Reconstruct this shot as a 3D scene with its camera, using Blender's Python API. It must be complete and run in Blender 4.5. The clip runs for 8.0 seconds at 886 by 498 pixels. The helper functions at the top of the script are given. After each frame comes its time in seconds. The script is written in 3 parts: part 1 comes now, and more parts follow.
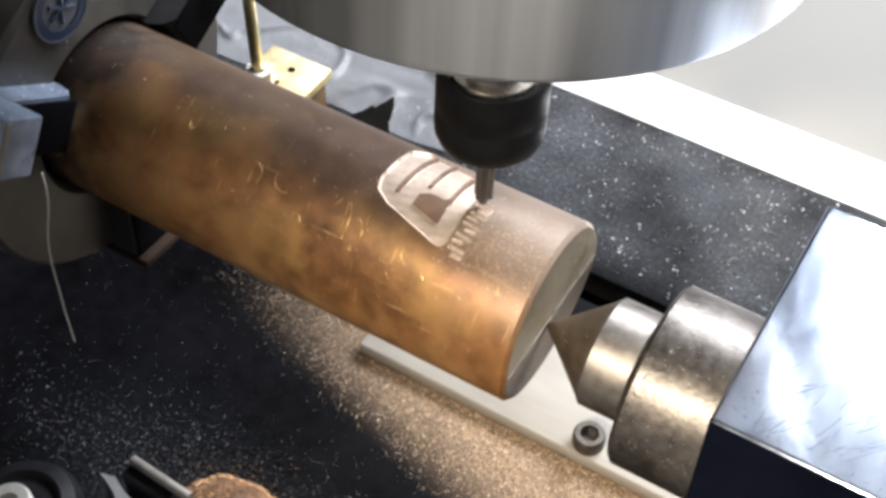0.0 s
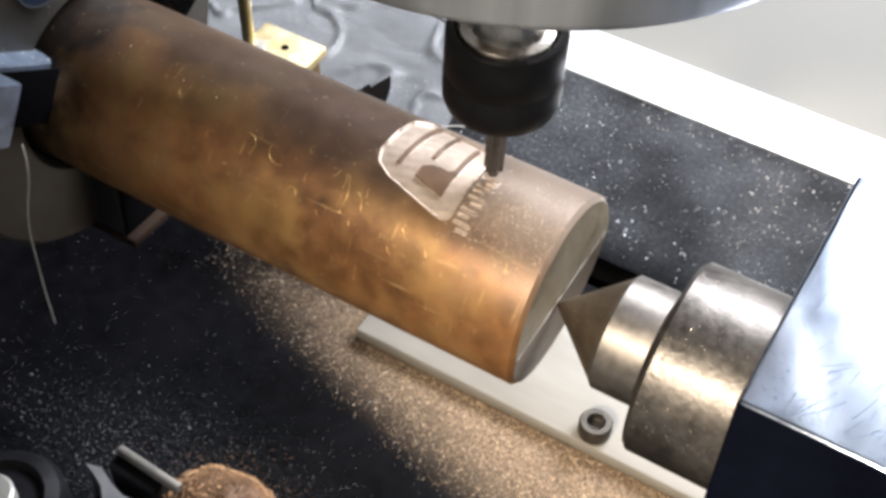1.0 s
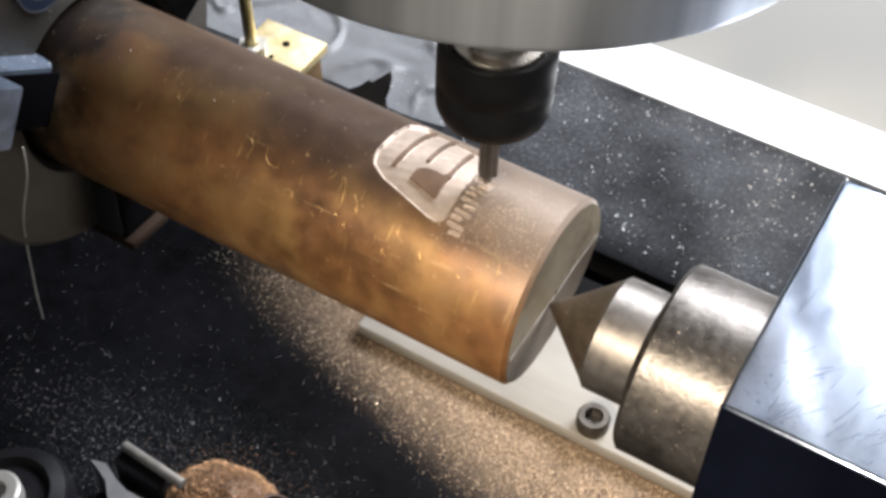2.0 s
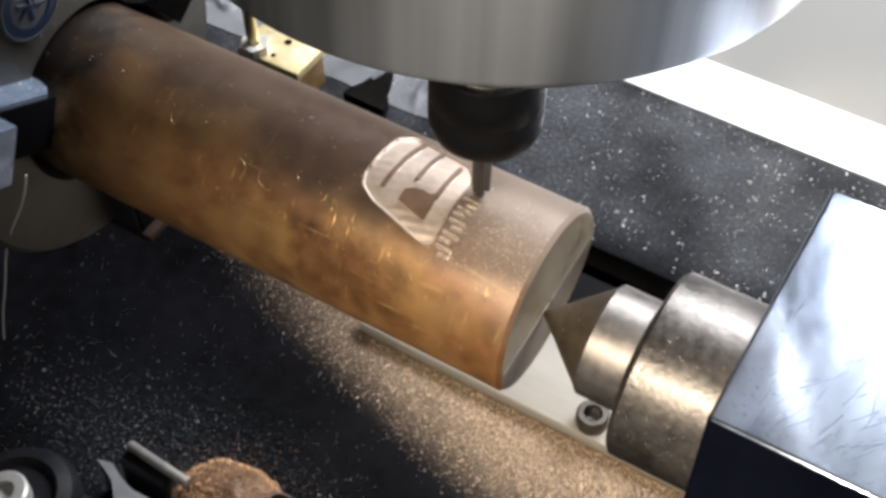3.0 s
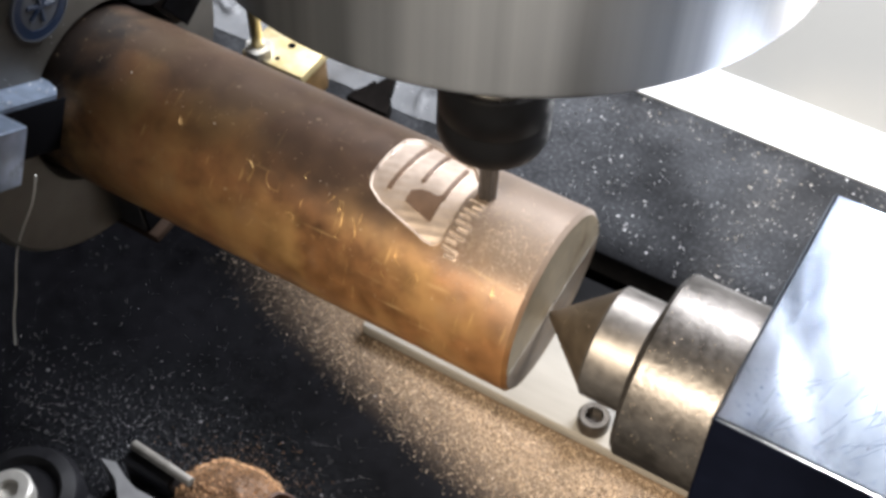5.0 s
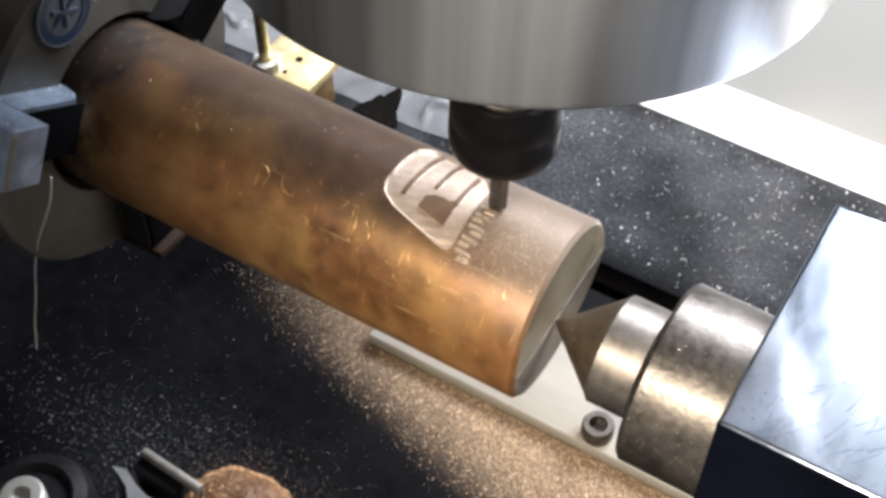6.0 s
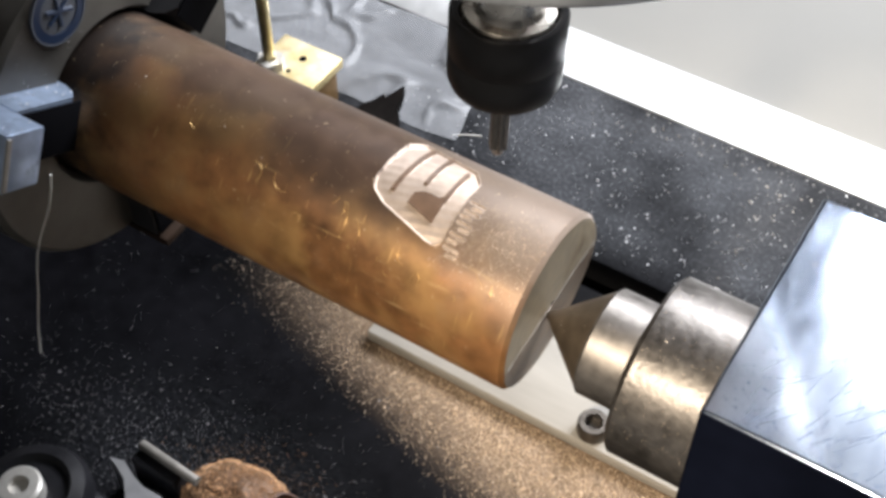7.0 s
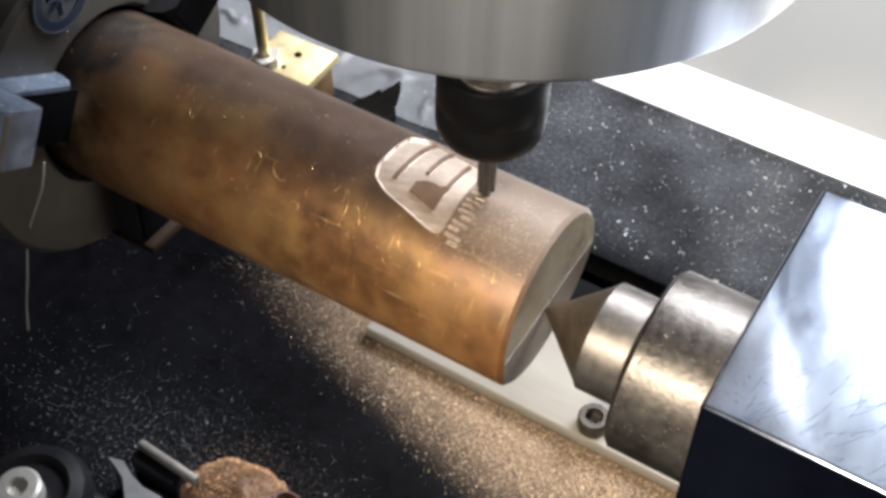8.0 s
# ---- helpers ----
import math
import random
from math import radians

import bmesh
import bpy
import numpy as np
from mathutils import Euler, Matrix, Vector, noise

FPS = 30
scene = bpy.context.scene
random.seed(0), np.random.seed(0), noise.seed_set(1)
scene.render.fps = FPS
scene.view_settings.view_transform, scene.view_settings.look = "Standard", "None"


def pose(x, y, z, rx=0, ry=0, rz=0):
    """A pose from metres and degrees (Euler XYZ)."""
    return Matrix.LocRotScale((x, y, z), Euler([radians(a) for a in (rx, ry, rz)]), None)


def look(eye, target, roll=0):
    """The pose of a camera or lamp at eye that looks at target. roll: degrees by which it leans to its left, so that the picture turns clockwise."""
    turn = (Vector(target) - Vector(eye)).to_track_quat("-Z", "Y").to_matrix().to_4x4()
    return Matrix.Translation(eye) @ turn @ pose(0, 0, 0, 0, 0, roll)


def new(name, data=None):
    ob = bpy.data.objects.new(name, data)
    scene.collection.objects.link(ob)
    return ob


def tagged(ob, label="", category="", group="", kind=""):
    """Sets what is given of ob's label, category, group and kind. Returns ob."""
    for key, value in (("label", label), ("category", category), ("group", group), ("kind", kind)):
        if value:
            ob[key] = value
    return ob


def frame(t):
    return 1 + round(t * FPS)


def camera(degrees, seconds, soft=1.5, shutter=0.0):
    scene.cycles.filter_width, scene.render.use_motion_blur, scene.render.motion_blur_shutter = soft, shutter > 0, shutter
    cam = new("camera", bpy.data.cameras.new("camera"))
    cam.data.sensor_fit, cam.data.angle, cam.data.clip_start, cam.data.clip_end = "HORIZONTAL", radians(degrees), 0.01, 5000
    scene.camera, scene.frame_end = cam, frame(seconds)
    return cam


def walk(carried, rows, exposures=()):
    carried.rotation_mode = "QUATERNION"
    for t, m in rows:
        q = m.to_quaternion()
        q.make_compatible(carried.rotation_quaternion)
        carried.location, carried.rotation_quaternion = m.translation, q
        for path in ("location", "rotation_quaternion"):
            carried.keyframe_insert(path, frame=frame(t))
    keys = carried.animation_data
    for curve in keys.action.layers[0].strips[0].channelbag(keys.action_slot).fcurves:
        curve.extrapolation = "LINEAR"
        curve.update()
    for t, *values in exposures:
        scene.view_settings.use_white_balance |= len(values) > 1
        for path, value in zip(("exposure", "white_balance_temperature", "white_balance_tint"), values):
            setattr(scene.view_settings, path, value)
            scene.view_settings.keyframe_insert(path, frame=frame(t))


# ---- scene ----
LENS = 38.3
cam = camera(LENS, 8.0, 3.4)
AXIS = 0.0879          # height of the bar's axis over the table
PATH = [
    (0.0, 0.04852, -0.11711, 0.25155, 40.356, -0.507, 31.203),
    (0.5, 0.04491, -0.11541, 0.24296, 40.501, -0.851, 30.995),
    (1.0, 0.04436, -0.11390, 0.24088, 40.166, -0.796, 30.935),
    (1.5, 0.04523, -0.11343, 0.24206, 39.917, -0.598, 30.959),
    (3.0, 0.04758, -0.10930, 0.25048, 38.409, 0.385, 31.076),
    (3.5, 0.04689, -0.10914, 0.24776, 38.729, 0.304, 31.088),
    (4.0, 0.04697, -0.11078, 0.24944, 38.645, 0.165, 31.364),
    (4.5, 0.04933, -0.11481, 0.25347, 38.756, -0.185, 31.318),
    (5.0, 0.04714, -0.11161, 0.25138, 38.689, 0.027, 31.242),
    (6.5, 0.04800, -0.11633, 0.25508, 39.642, -0.025, 31.382),
    (7.0, 0.05200, -0.11632, 0.25377, 39.750, 0.013, 32.085),
    (7.5, 0.05243, -0.11637, 0.25320, 39.634, 0.093, 31.908),
    (8.0, 0.05163, -0.11528, 0.25306, 39.468, 0.400, 31.534),
]
EXPOSURES = [(0.0, 0.31), (0.5, 0.22), (1.5, 0.21), (2.8, -0.03), (3.0, 0.01), (3.5, 0.34), (4.0, 0.33), (5.0, 0.26), (6.5, 0.27), (7.0, 0.20), (7.5, 0.10), (8.0, 0.11)]
walk(cam, [(t, pose(x, y, z, rx, ry, rz)) for t, x, y, z, rx, ry, rz in PATH], EXPOSURES)
# ---- world and light ----
world = bpy.data.worlds.new("world")
scene.world = world
world.use_nodes = True
wn = world.node_tree
sky = wn.nodes.new("ShaderNodeTexSky")
sky.sky_type, sky.sun_disc = "NISHITA", False
sky.sun_elevation, sky.sun_rotation = radians(35), radians(200)
wn.nodes["Background"].inputs[1].default_value = 0.1
wn.links.new(sky.outputs[0], wn.nodes["Background"].inputs[0])


def area_light(name, eye, target, sx, sy, power, colour):
    data = bpy.data.lights.new(name, "AREA")
    data.shape, data.size, data.size_y, data.energy, data.color = "RECTANGLE", sx, sy, power, colour
    ob = new(name, data)
    ob.matrix_basis = look(eye, target)
    return ob


# daylight in the window opening beyond the machine
area_light("window_light", (0.34, 1.10, 1.10), (0.30, 0, 1.02), 1.08, 0.70, 104, (0.915, 0.94, 1.0))
# the warm shaded work lamp beside the operator
lamp = bpy.data.lights.new("work_lamp", "SPOT")
lamp.energy, lamp.color, lamp.spot_size, lamp.spot_blend, lamp.shadow_soft_size = 35, (1.0, 0.86, 0.68), radians(14), 1.0, 0.03
new("work_lamp", lamp).matrix_basis = look((-0.005, -0.50, 0.52), (0.008, 0.004, 0.050))


# ---- materials ----
def material(name, base, rough=0.5, metal=0.0, grain=0.15, scale=400.0, bump=0.2, spots=None, stretch=(1, 1, 1), coat=0.0):
    """A surface with grain at two scales: base colour, roughness and relief vary together."""
    m = bpy.data.materials.new(name)
    m.use_nodes = True
    n, l = m.node_tree.nodes, m.node_tree.links
    bsdf = n["Principled BSDF"]
    bsdf.inputs["Metallic"].default_value = metal
    bsdf.inputs["Coat Weight"].default_value = coat
    tc = n.new("ShaderNodeTexCoord")
    mp = n.new("ShaderNodeMapping")
    mp.inputs["Scale"].default_value = stretch
    l.new(tc.outputs["Object"], mp.inputs["Vector"])
    fine, broad = n.new("ShaderNodeTexNoise"), n.new("ShaderNodeTexNoise")
    fine.inputs["Scale"].default_value, fine.inputs["Detail"].default_value = scale, 6
    broad.inputs["Scale"].default_value, broad.inputs["Detail"].default_value = scale / 9, 4
    for t in (fine, broad):
        l.new(mp.outputs[0], t.inputs["Vector"])
    mix = n.new("ShaderNodeMath")
    mix.operation = "MULTIPLY_ADD"
    l.new(broad.outputs[0], mix.inputs[0])
    mix.inputs[1].default_value = 1.0
    half = n.new("ShaderNodeMath")
    half.operation = "MULTIPLY"
    half.inputs[1].default_value = 0.6
    l.new(fine.outputs[0], half.inputs[0])
    l.new(half.outputs[0], mix.inputs[2])
    ramp = n.new("ShaderNodeValToRGB")
    ramp.color_ramp.elements[0].position, ramp.color_ramp.elements[1].position = 0.5, 1.1
    lo = [c * (1 - grain * 1.6) for c in base]
    hi = [min(1, c * (1 + grain * 1.2)) for c in base]
    ramp.color_ramp.elements[0].color, ramp.color_ramp.elements[1].color = (*lo, 1), (*hi, 1)
    l.new(mix.outputs[0], ramp.inputs[0])
    colour = ramp.outputs[0]
    if spots:
        tint, amount, size = spots
        v = n.new("ShaderNodeTexNoise")
        v.inputs["Scale"].default_value, v.inputs["Detail"].default_value = size, 5
        l.new(tc.outputs["Object"], v.inputs["Vector"])
        r2 = n.new("ShaderNodeValToRGB")
        r2.color_ramp.elements[0].position, r2.color_ramp.elements[1].position = 0.62 - amount * 0.25, 0.74
        l.new(v.outputs[0], r2.inputs[0])
        mc = n.new("ShaderNodeMix")
        mc.data_type = "RGBA"
        l.new(r2.outputs[0], mc.inputs[0])
        l.new(colour, mc.inputs[6])
        mc.inputs[7].default_value = (*tint, 1)
        colour = mc.outputs[2]
    l.new(colour, bsdf.inputs["Base Color"])
    rr = n.new("ShaderNodeMapRange")
    rr.inputs[1].default_value, rr.inputs[2].default_value = 0.4, 1.1
    rr.inputs[3].default_value, rr.inputs[4].default_value = max(0.02, rough * 0.75), min(1, rough * 1.25)
    l.new(mix.outputs[0], rr.inputs[0])
    l.new(rr.outputs[0], bsdf.inputs["Roughness"])
    bp = n.new("ShaderNodeBump")
    bp.inputs["Strength"].default_value, bp.inputs["Distance"].default_value = bump, 0.0002
    l.new(mix.outputs[0], bp.inputs["Height"])
    l.new(bp.outputs[0], bsdf.inputs["Normal"])
    return m


M_strip = material("bright_strip", (0.88, 0.88, 0.87), 0.38, 0.85, 0.04, 200, 0.1)
M_guard = material("white_panel", (0.25, 0.242, 0.222), 0.8, 0.0, 0.05, 40, 0.1)
M_room = material("room_wall", (0.10, 0.095, 0.088), 0.8, 0.0, 0.06, 8, 0.1)
M_fresh = material("fresh_cut_metal", (0.41, 0.333, 0.278), 0.42, 0.55, 0.12, 900, 0.3)
M_face = material("sawn_face", (0.23, 0.187, 0.125), 0.5, 0.35, 0.25, 500, 0.4, ((0.12, 0.08, 0.04), 0.25, 160))
M_brown_half = material("brown_half", (0.135, 0.092, 0.056), 0.5, 0.3, 0.35, 500, 0.4, ((0.07, 0.042, 0.024), 0.4, 160))
M_steel = material("ground_steel", (0.185, 0.170, 0.157), 0.44, 0.9, 0.3, 500, 0.35)
M_shaft = material("turned_shaft", (0.56, 0.53, 0.49), 0.28, 1.0, 0.15, 500, 0.1)
M_oldsteel = material("dull_steel", (0.118, 0.108, 0.100), 0.38, 0.85, 0.35, 800, 0.6, ((0.06, 0.05, 0.042), -0.15, 1500))
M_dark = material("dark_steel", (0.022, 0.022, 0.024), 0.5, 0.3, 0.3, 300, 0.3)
M_block = material("polished_steel", (0.66, 0.76, 0.96), 0.145, 1.0, 0.07, 3600, 0.03, ((0.22, 0.32, 0.56), 0.02, 1500), (1, 0.3, 1))
# Upright tone bands stand in for the streaks mirrored in the sleeve.
M_chrome = material("streaked_sleeve", (0.72, 0.69, 0.655), 0.36, 1.0, 0.24, 300, 0.0, None, (1, 1, 0.004))
M_carbide = material("carbide", (0.13, 0.125, 0.12), 0.3, 0.9, 0.2, 900, 0.1)
M_bright = material("bright_steel", (0.62, 0.60, 0.56), 0.4, 0.5, 0.1, 600, 0.1)
M_nut = material("blackened_nut", (0.008, 0.008, 0.009), 0.42, 0.0, 0.2, 400, 0.1)
M_nut.node_tree.nodes["Principled BSDF"].inputs["Specular IOR Level"].default_value = 0.14
M_alu = material("aluminium_plate", (0.25, 0.236, 0.212), 0.5, 0.25, 0.1, 400, 0.15, None, (0.2, 1, 1))
M_brass = material("brass", (0.66, 0.55, 0.30), 0.42, 0.9, 0.15, 400, 0.2)
M_wornedge = material("worn_edge", (0.30, 0.29, 0.27), 0.45, 0.6, 0.2, 500, 0.2)
# Dark brown that puts the bar's shadow on the lower jaw's step.
M_jaw_shade = material("shaded_jaw_brown", (0.020, 0.012, 0.008), 0.8, 0.0, 0.4, 300, 0.4)
M_jaw_shade.node_tree.nodes["Principled BSDF"].inputs["Specular IOR Level"].default_value = 0.1
# Jaw steel with the window's blue reflection put into its colour.
M_jaw = material("jaw_window_blue", (0.33, 0.41, 0.55), 0.38, 0.6, 0.3, 300, 0.3, ((0.16, 0.19, 0.25), 0.2, 220))
M_chuck = material("chuck_steel", (0.125, 0.116, 0.103), 0.5, 0.7, 0.2, 250, 0.2)
M_plastic = material("black_plastic", (0.008, 0.008, 0.0095), 0.4, 0.0, 0.3, 300, 0.3)
M_plastic.node_tree.nodes["Principled BSDF"].inputs["Specular IOR Level"].default_value = 0.2
M_blue = material("blue_badge", (0.008, 0.020, 0.050), 0.4, 0.0, 0.1, 300, 0.1)
M_pale = material("badge_white", (0.07, 0.076, 0.09), 0.5, 0.0, 0.1, 300, 0.1)
M_chips = material("metal_chips", (0.62, 0.50, 0.36), 0.45, 0.5, 0.25, 2000, 0.2)
M_wire = material("swarf_steel", (0.85, 0.82, 0.76), 0.4, 0.3, 0.1, 900, 0.1)


# ---- mesh helpers ----
def part(name, bm, mat, parent=None, label="", smooth=True, at=None):
    me = bpy.data.meshes.new(name)
    bmesh.ops.recalc_face_normals(bm, faces=bm.faces)
    bm.to_mesh(me)
    bm.free()
    for mm in (mat if isinstance(mat, (list, tuple)) else [mat]):
        me.materials.append(mm)
    ob = new(name, me)
    if smooth:
        me.shade_smooth()
        me.set_sharp_from_angle(angle=radians(35))
    if parent:
        ob.parent = parent
    if at is not None:
        ob.matrix_basis = at
    if label:
        tagged(ob, label)
    return ob


def box(x0, x1, y0, y1, z0, z1, bevel=0.0, seg=2, bm=None):
    out = bm or bmesh.new()
    r = bmesh.ops.create_cube(out, size=1, matrix=Matrix.Translation(((x0 + x1) / 2, (y0 + y1) / 2, (z0 + z1) / 2)) @ Matrix.Diagonal((x1 - x0, y1 - y0, z1 - z0, 1)))
    if bevel:
        es = list({e for v in r["verts"] for e in v.link_edges})
        bmesh.ops.bevel(out, geom=es, offset=bevel, segments=seg, profile=0.5, affect="EDGES", clamp_overlap=True)
    return out


def lathe(profile, n=96, turn=None, bm=None):
    """Turn (radius, height) pairs round z; turn maps z onto another axis."""
    out = bm or bmesh.new()
    m = turn or Matrix()
    rings = []
    for r, h in profile:
        if r < 1e-7:
            rings.append([out.verts.new(m @ Vector((0, 0, h)))])
        else:
            rings.append([out.verts.new(m @ Vector((r * math.cos(2 * math.pi * i / n), r * math.sin(2 * math.pi * i / n), h))) for i in range(n)])
    for a, b in zip(rings, rings[1:]):
        for i in range(n):
            j = (i + 1) % n
            if len(a) == 1 and len(b) == 1:
                continue
            if len(a) == 1:
                out.faces.new((a[0], b[i], b[j]))
            elif len(b) == 1:
                out.faces.new((a[i], a[j], b[0]))
            else:
                out.faces.new((a[i], a[j], b[j], b[i]))
    return out


ALONG_X = Matrix.Rotation(radians(90), 4, "Y")     # z -> x


def thing(name, m, label, category, group="", kind=""):
    return tagged(move(new(name), m), label, category, group, kind)


def move(ob, m):
    ob.matrix_basis = m
    return ob


def prism(points, z0, z1, bm=None):
    """A flat outline raised from z0 to z1."""
    out = bm or bmesh.new()
    lo = [out.verts.new((x, y, z0)) for x, y in points]
    hi = [out.verts.new((x, y, z1)) for x, y in points]
    out.faces.new(lo[::-1])
    out.faces.new(hi)
    for i in range(len(points)):
        j = (i + 1) % len(points)
        out.faces.new((lo[i], lo[j], hi[j], hi[i]))
    return out


def tube(points, r, n=8, bm=None):
    out = bm or bmesh.new()
    rings = []
    pts = [Vector(p) for p in points]
    for i, p in enumerate(pts):
        d = (pts[min(i + 1, len(pts) - 1)] - pts[max(i - 1, 0)]).normalized()
        u = d.cross(Vector((0.3, 1, 0.2))).normalized()
        w = d.cross(u)
        rings.append([out.verts.new(p + r * (math.cos(2 * math.pi * k / n) * u + math.sin(2 * math.pi * k / n) * w)) for k in range(n)])
    for a, b in zip(rings, rings[1:]):
        for k in range(n):
            out.faces.new((a[k], a[(k + 1) % n], b[(k + 1) % n], b[k]))
    out.faces.new(rings[0][::-1])
    out.faces.new(rings[-1])
    return out


def vary_islands(m, dark, pale):
    """Each loose chip takes its own tone between dark and pale."""
    n, l = m.node_tree.nodes, m.node_tree.links
    geo, ramp = n.new("ShaderNodeNewGeometry"), n.new("ShaderNodeValToRGB")
    ramp.color_ramp.elements[0].color, ramp.color_ramp.elements[1].color = (*dark, 1), (*pale, 1)
    l.new(geo.outputs["Random Per Island"], ramp.inputs[0])
    l.new(ramp.outputs[0], n["Principled BSDF"].inputs["Base Color"])


vary_islands(M_chips, (0.09, 0.055, 0.032), (0.74, 0.60, 0.45))


def dusty_table():
    """Black table: thin grey film and painted sky sheen behind the bar, tan chip dust along the plate."""
    m = material("black_table_dusty", (0.0022, 0.0022, 0.0028), 0.40, 0.0, 0.4, 220, 0.35)
    n, l = m.node_tree.nodes, m.node_tree.links
    bsdf = n["Principled BSDF"]
    bsdf.inputs["Specular IOR Level"].default_value = 0.035
    base = bsdf.inputs["Base Color"].links[0].from_socket
    tc = n.new("ShaderNodeTexCoord")
    sep = n.new("ShaderNodeSeparateXYZ")
    l.new(tc.outputs["Object"], sep.inputs[0])

    def op(kind, a, b=None, c=None):
        k = n.new("ShaderNodeMath")
        k.operation = kind
        for i, v in enumerate((a, b, c)):
            if v is None:
                continue
            if isinstance(v, (int, float)):
                k.inputs[i].default_value = v
            else:
                l.new(v, k.inputs[i])
        return k.outputs[0]

    def ramp(v, lo, hi):
        k = n.new("ShaderNodeMapRange")
        k.interpolation_type = "SMOOTHSTEP"
        l.new(v, k.inputs[0])
        k.inputs[1].default_value, k.inputs[2].default_value = lo, hi
        return k.outputs[0]

    def cloud(scale, detail):
        k = n.new("ShaderNodeTexNoise")
        k.inputs["Scale"].default_value, k.inputs["Detail"].default_value = scale, detail
        l.new(tc.outputs["Object"], k.inputs["Vector"])
        return k.outputs[0]
    x, y = sep.outputs[0], sep.outputs[1]
    edge = op("ADD", op("MULTIPLY", op("MINIMUM", x, -0.012), -0.26), 0.0)      # front limit of the dust
    front = ramp(op("SUBTRACT", y, edge), -0.004, 0.020)
    rear = ramp(y, 0.040, 0.031)
    left = ramp(x, -0.108, -0.045)
    dense = op("MULTIPLY", op("MULTIPLY", front, rear), left)
    speckle = ramp(cloud(3000, 3), 0.30, 0.60)
    patch = ramp(cloud(160, 5), 0.12, 0.52)
    dust = op("MULTIPLY", op("MULTIPLY", dense, speckle), patch)
    # the rear grey also stands in for sky mirrored in the table
    film = op("MULTIPLY", op("MULTIPLY", ramp(y, 0.075, 0.095), op("MULTIPLY", ramp(cloud(30, 8), 0.25, 0.75), op("ADD", op("MULTIPLY", ramp(cloud(900, 4), 0.42, 0.70), 0.7), 0.65))), 0.235)
    thin = op("MULTIPLY", op("MULTIPLY", ramp(cloud(1400, 2), 0.60, 0.72), ramp(cloud(30, 3), 0.45, 0.65)), 0.02)
    # a thin haze of powder round the swarf heap
    gap = op("SQRT", op("ADD", op("POWER", op("ADD", x, 0.070), 2.0), op("POWER", op("MULTIPLY", op("ADD", y, 0.027), 1.7), 2.0)))
    haze = op("MULTIPLY", op("MULTIPLY", ramp(gap, 0.060, 0.004), ramp(cloud(900, 6), 0.36, 0.66)), 0.035)
    thin = op("MAXIMUM", thin, haze)
    c1, c2 = n.new("ShaderNodeMix"), n.new("ShaderNodeMix")
    for k in (c1, c2):
        k.data_type = "RGBA"
    l.new(op("MAXIMUM", film, thin), c1.inputs[0])
    l.new(base, c1.inputs[6])
    c1.inputs[7].default_value = (0.33, 0.342, 0.368, 1)
    l.new(op("MULTIPLY", dust, 0.85), c2.inputs[0])
    l.new(c1.outputs[2], c2.inputs[6])
    c2.inputs[7].default_value = (0.31, 0.220, 0.148, 1)
    l.new(c2.outputs[2], bsdf.inputs["Base Color"])
    rough = bsdf.inputs["Roughness"].links[0].from_socket
    l.new(op("MAXIMUM", rough, op("MULTIPLY", dust, 0.9)), bsdf.inputs["Roughness"])
    return m


M_table = dusty_table()


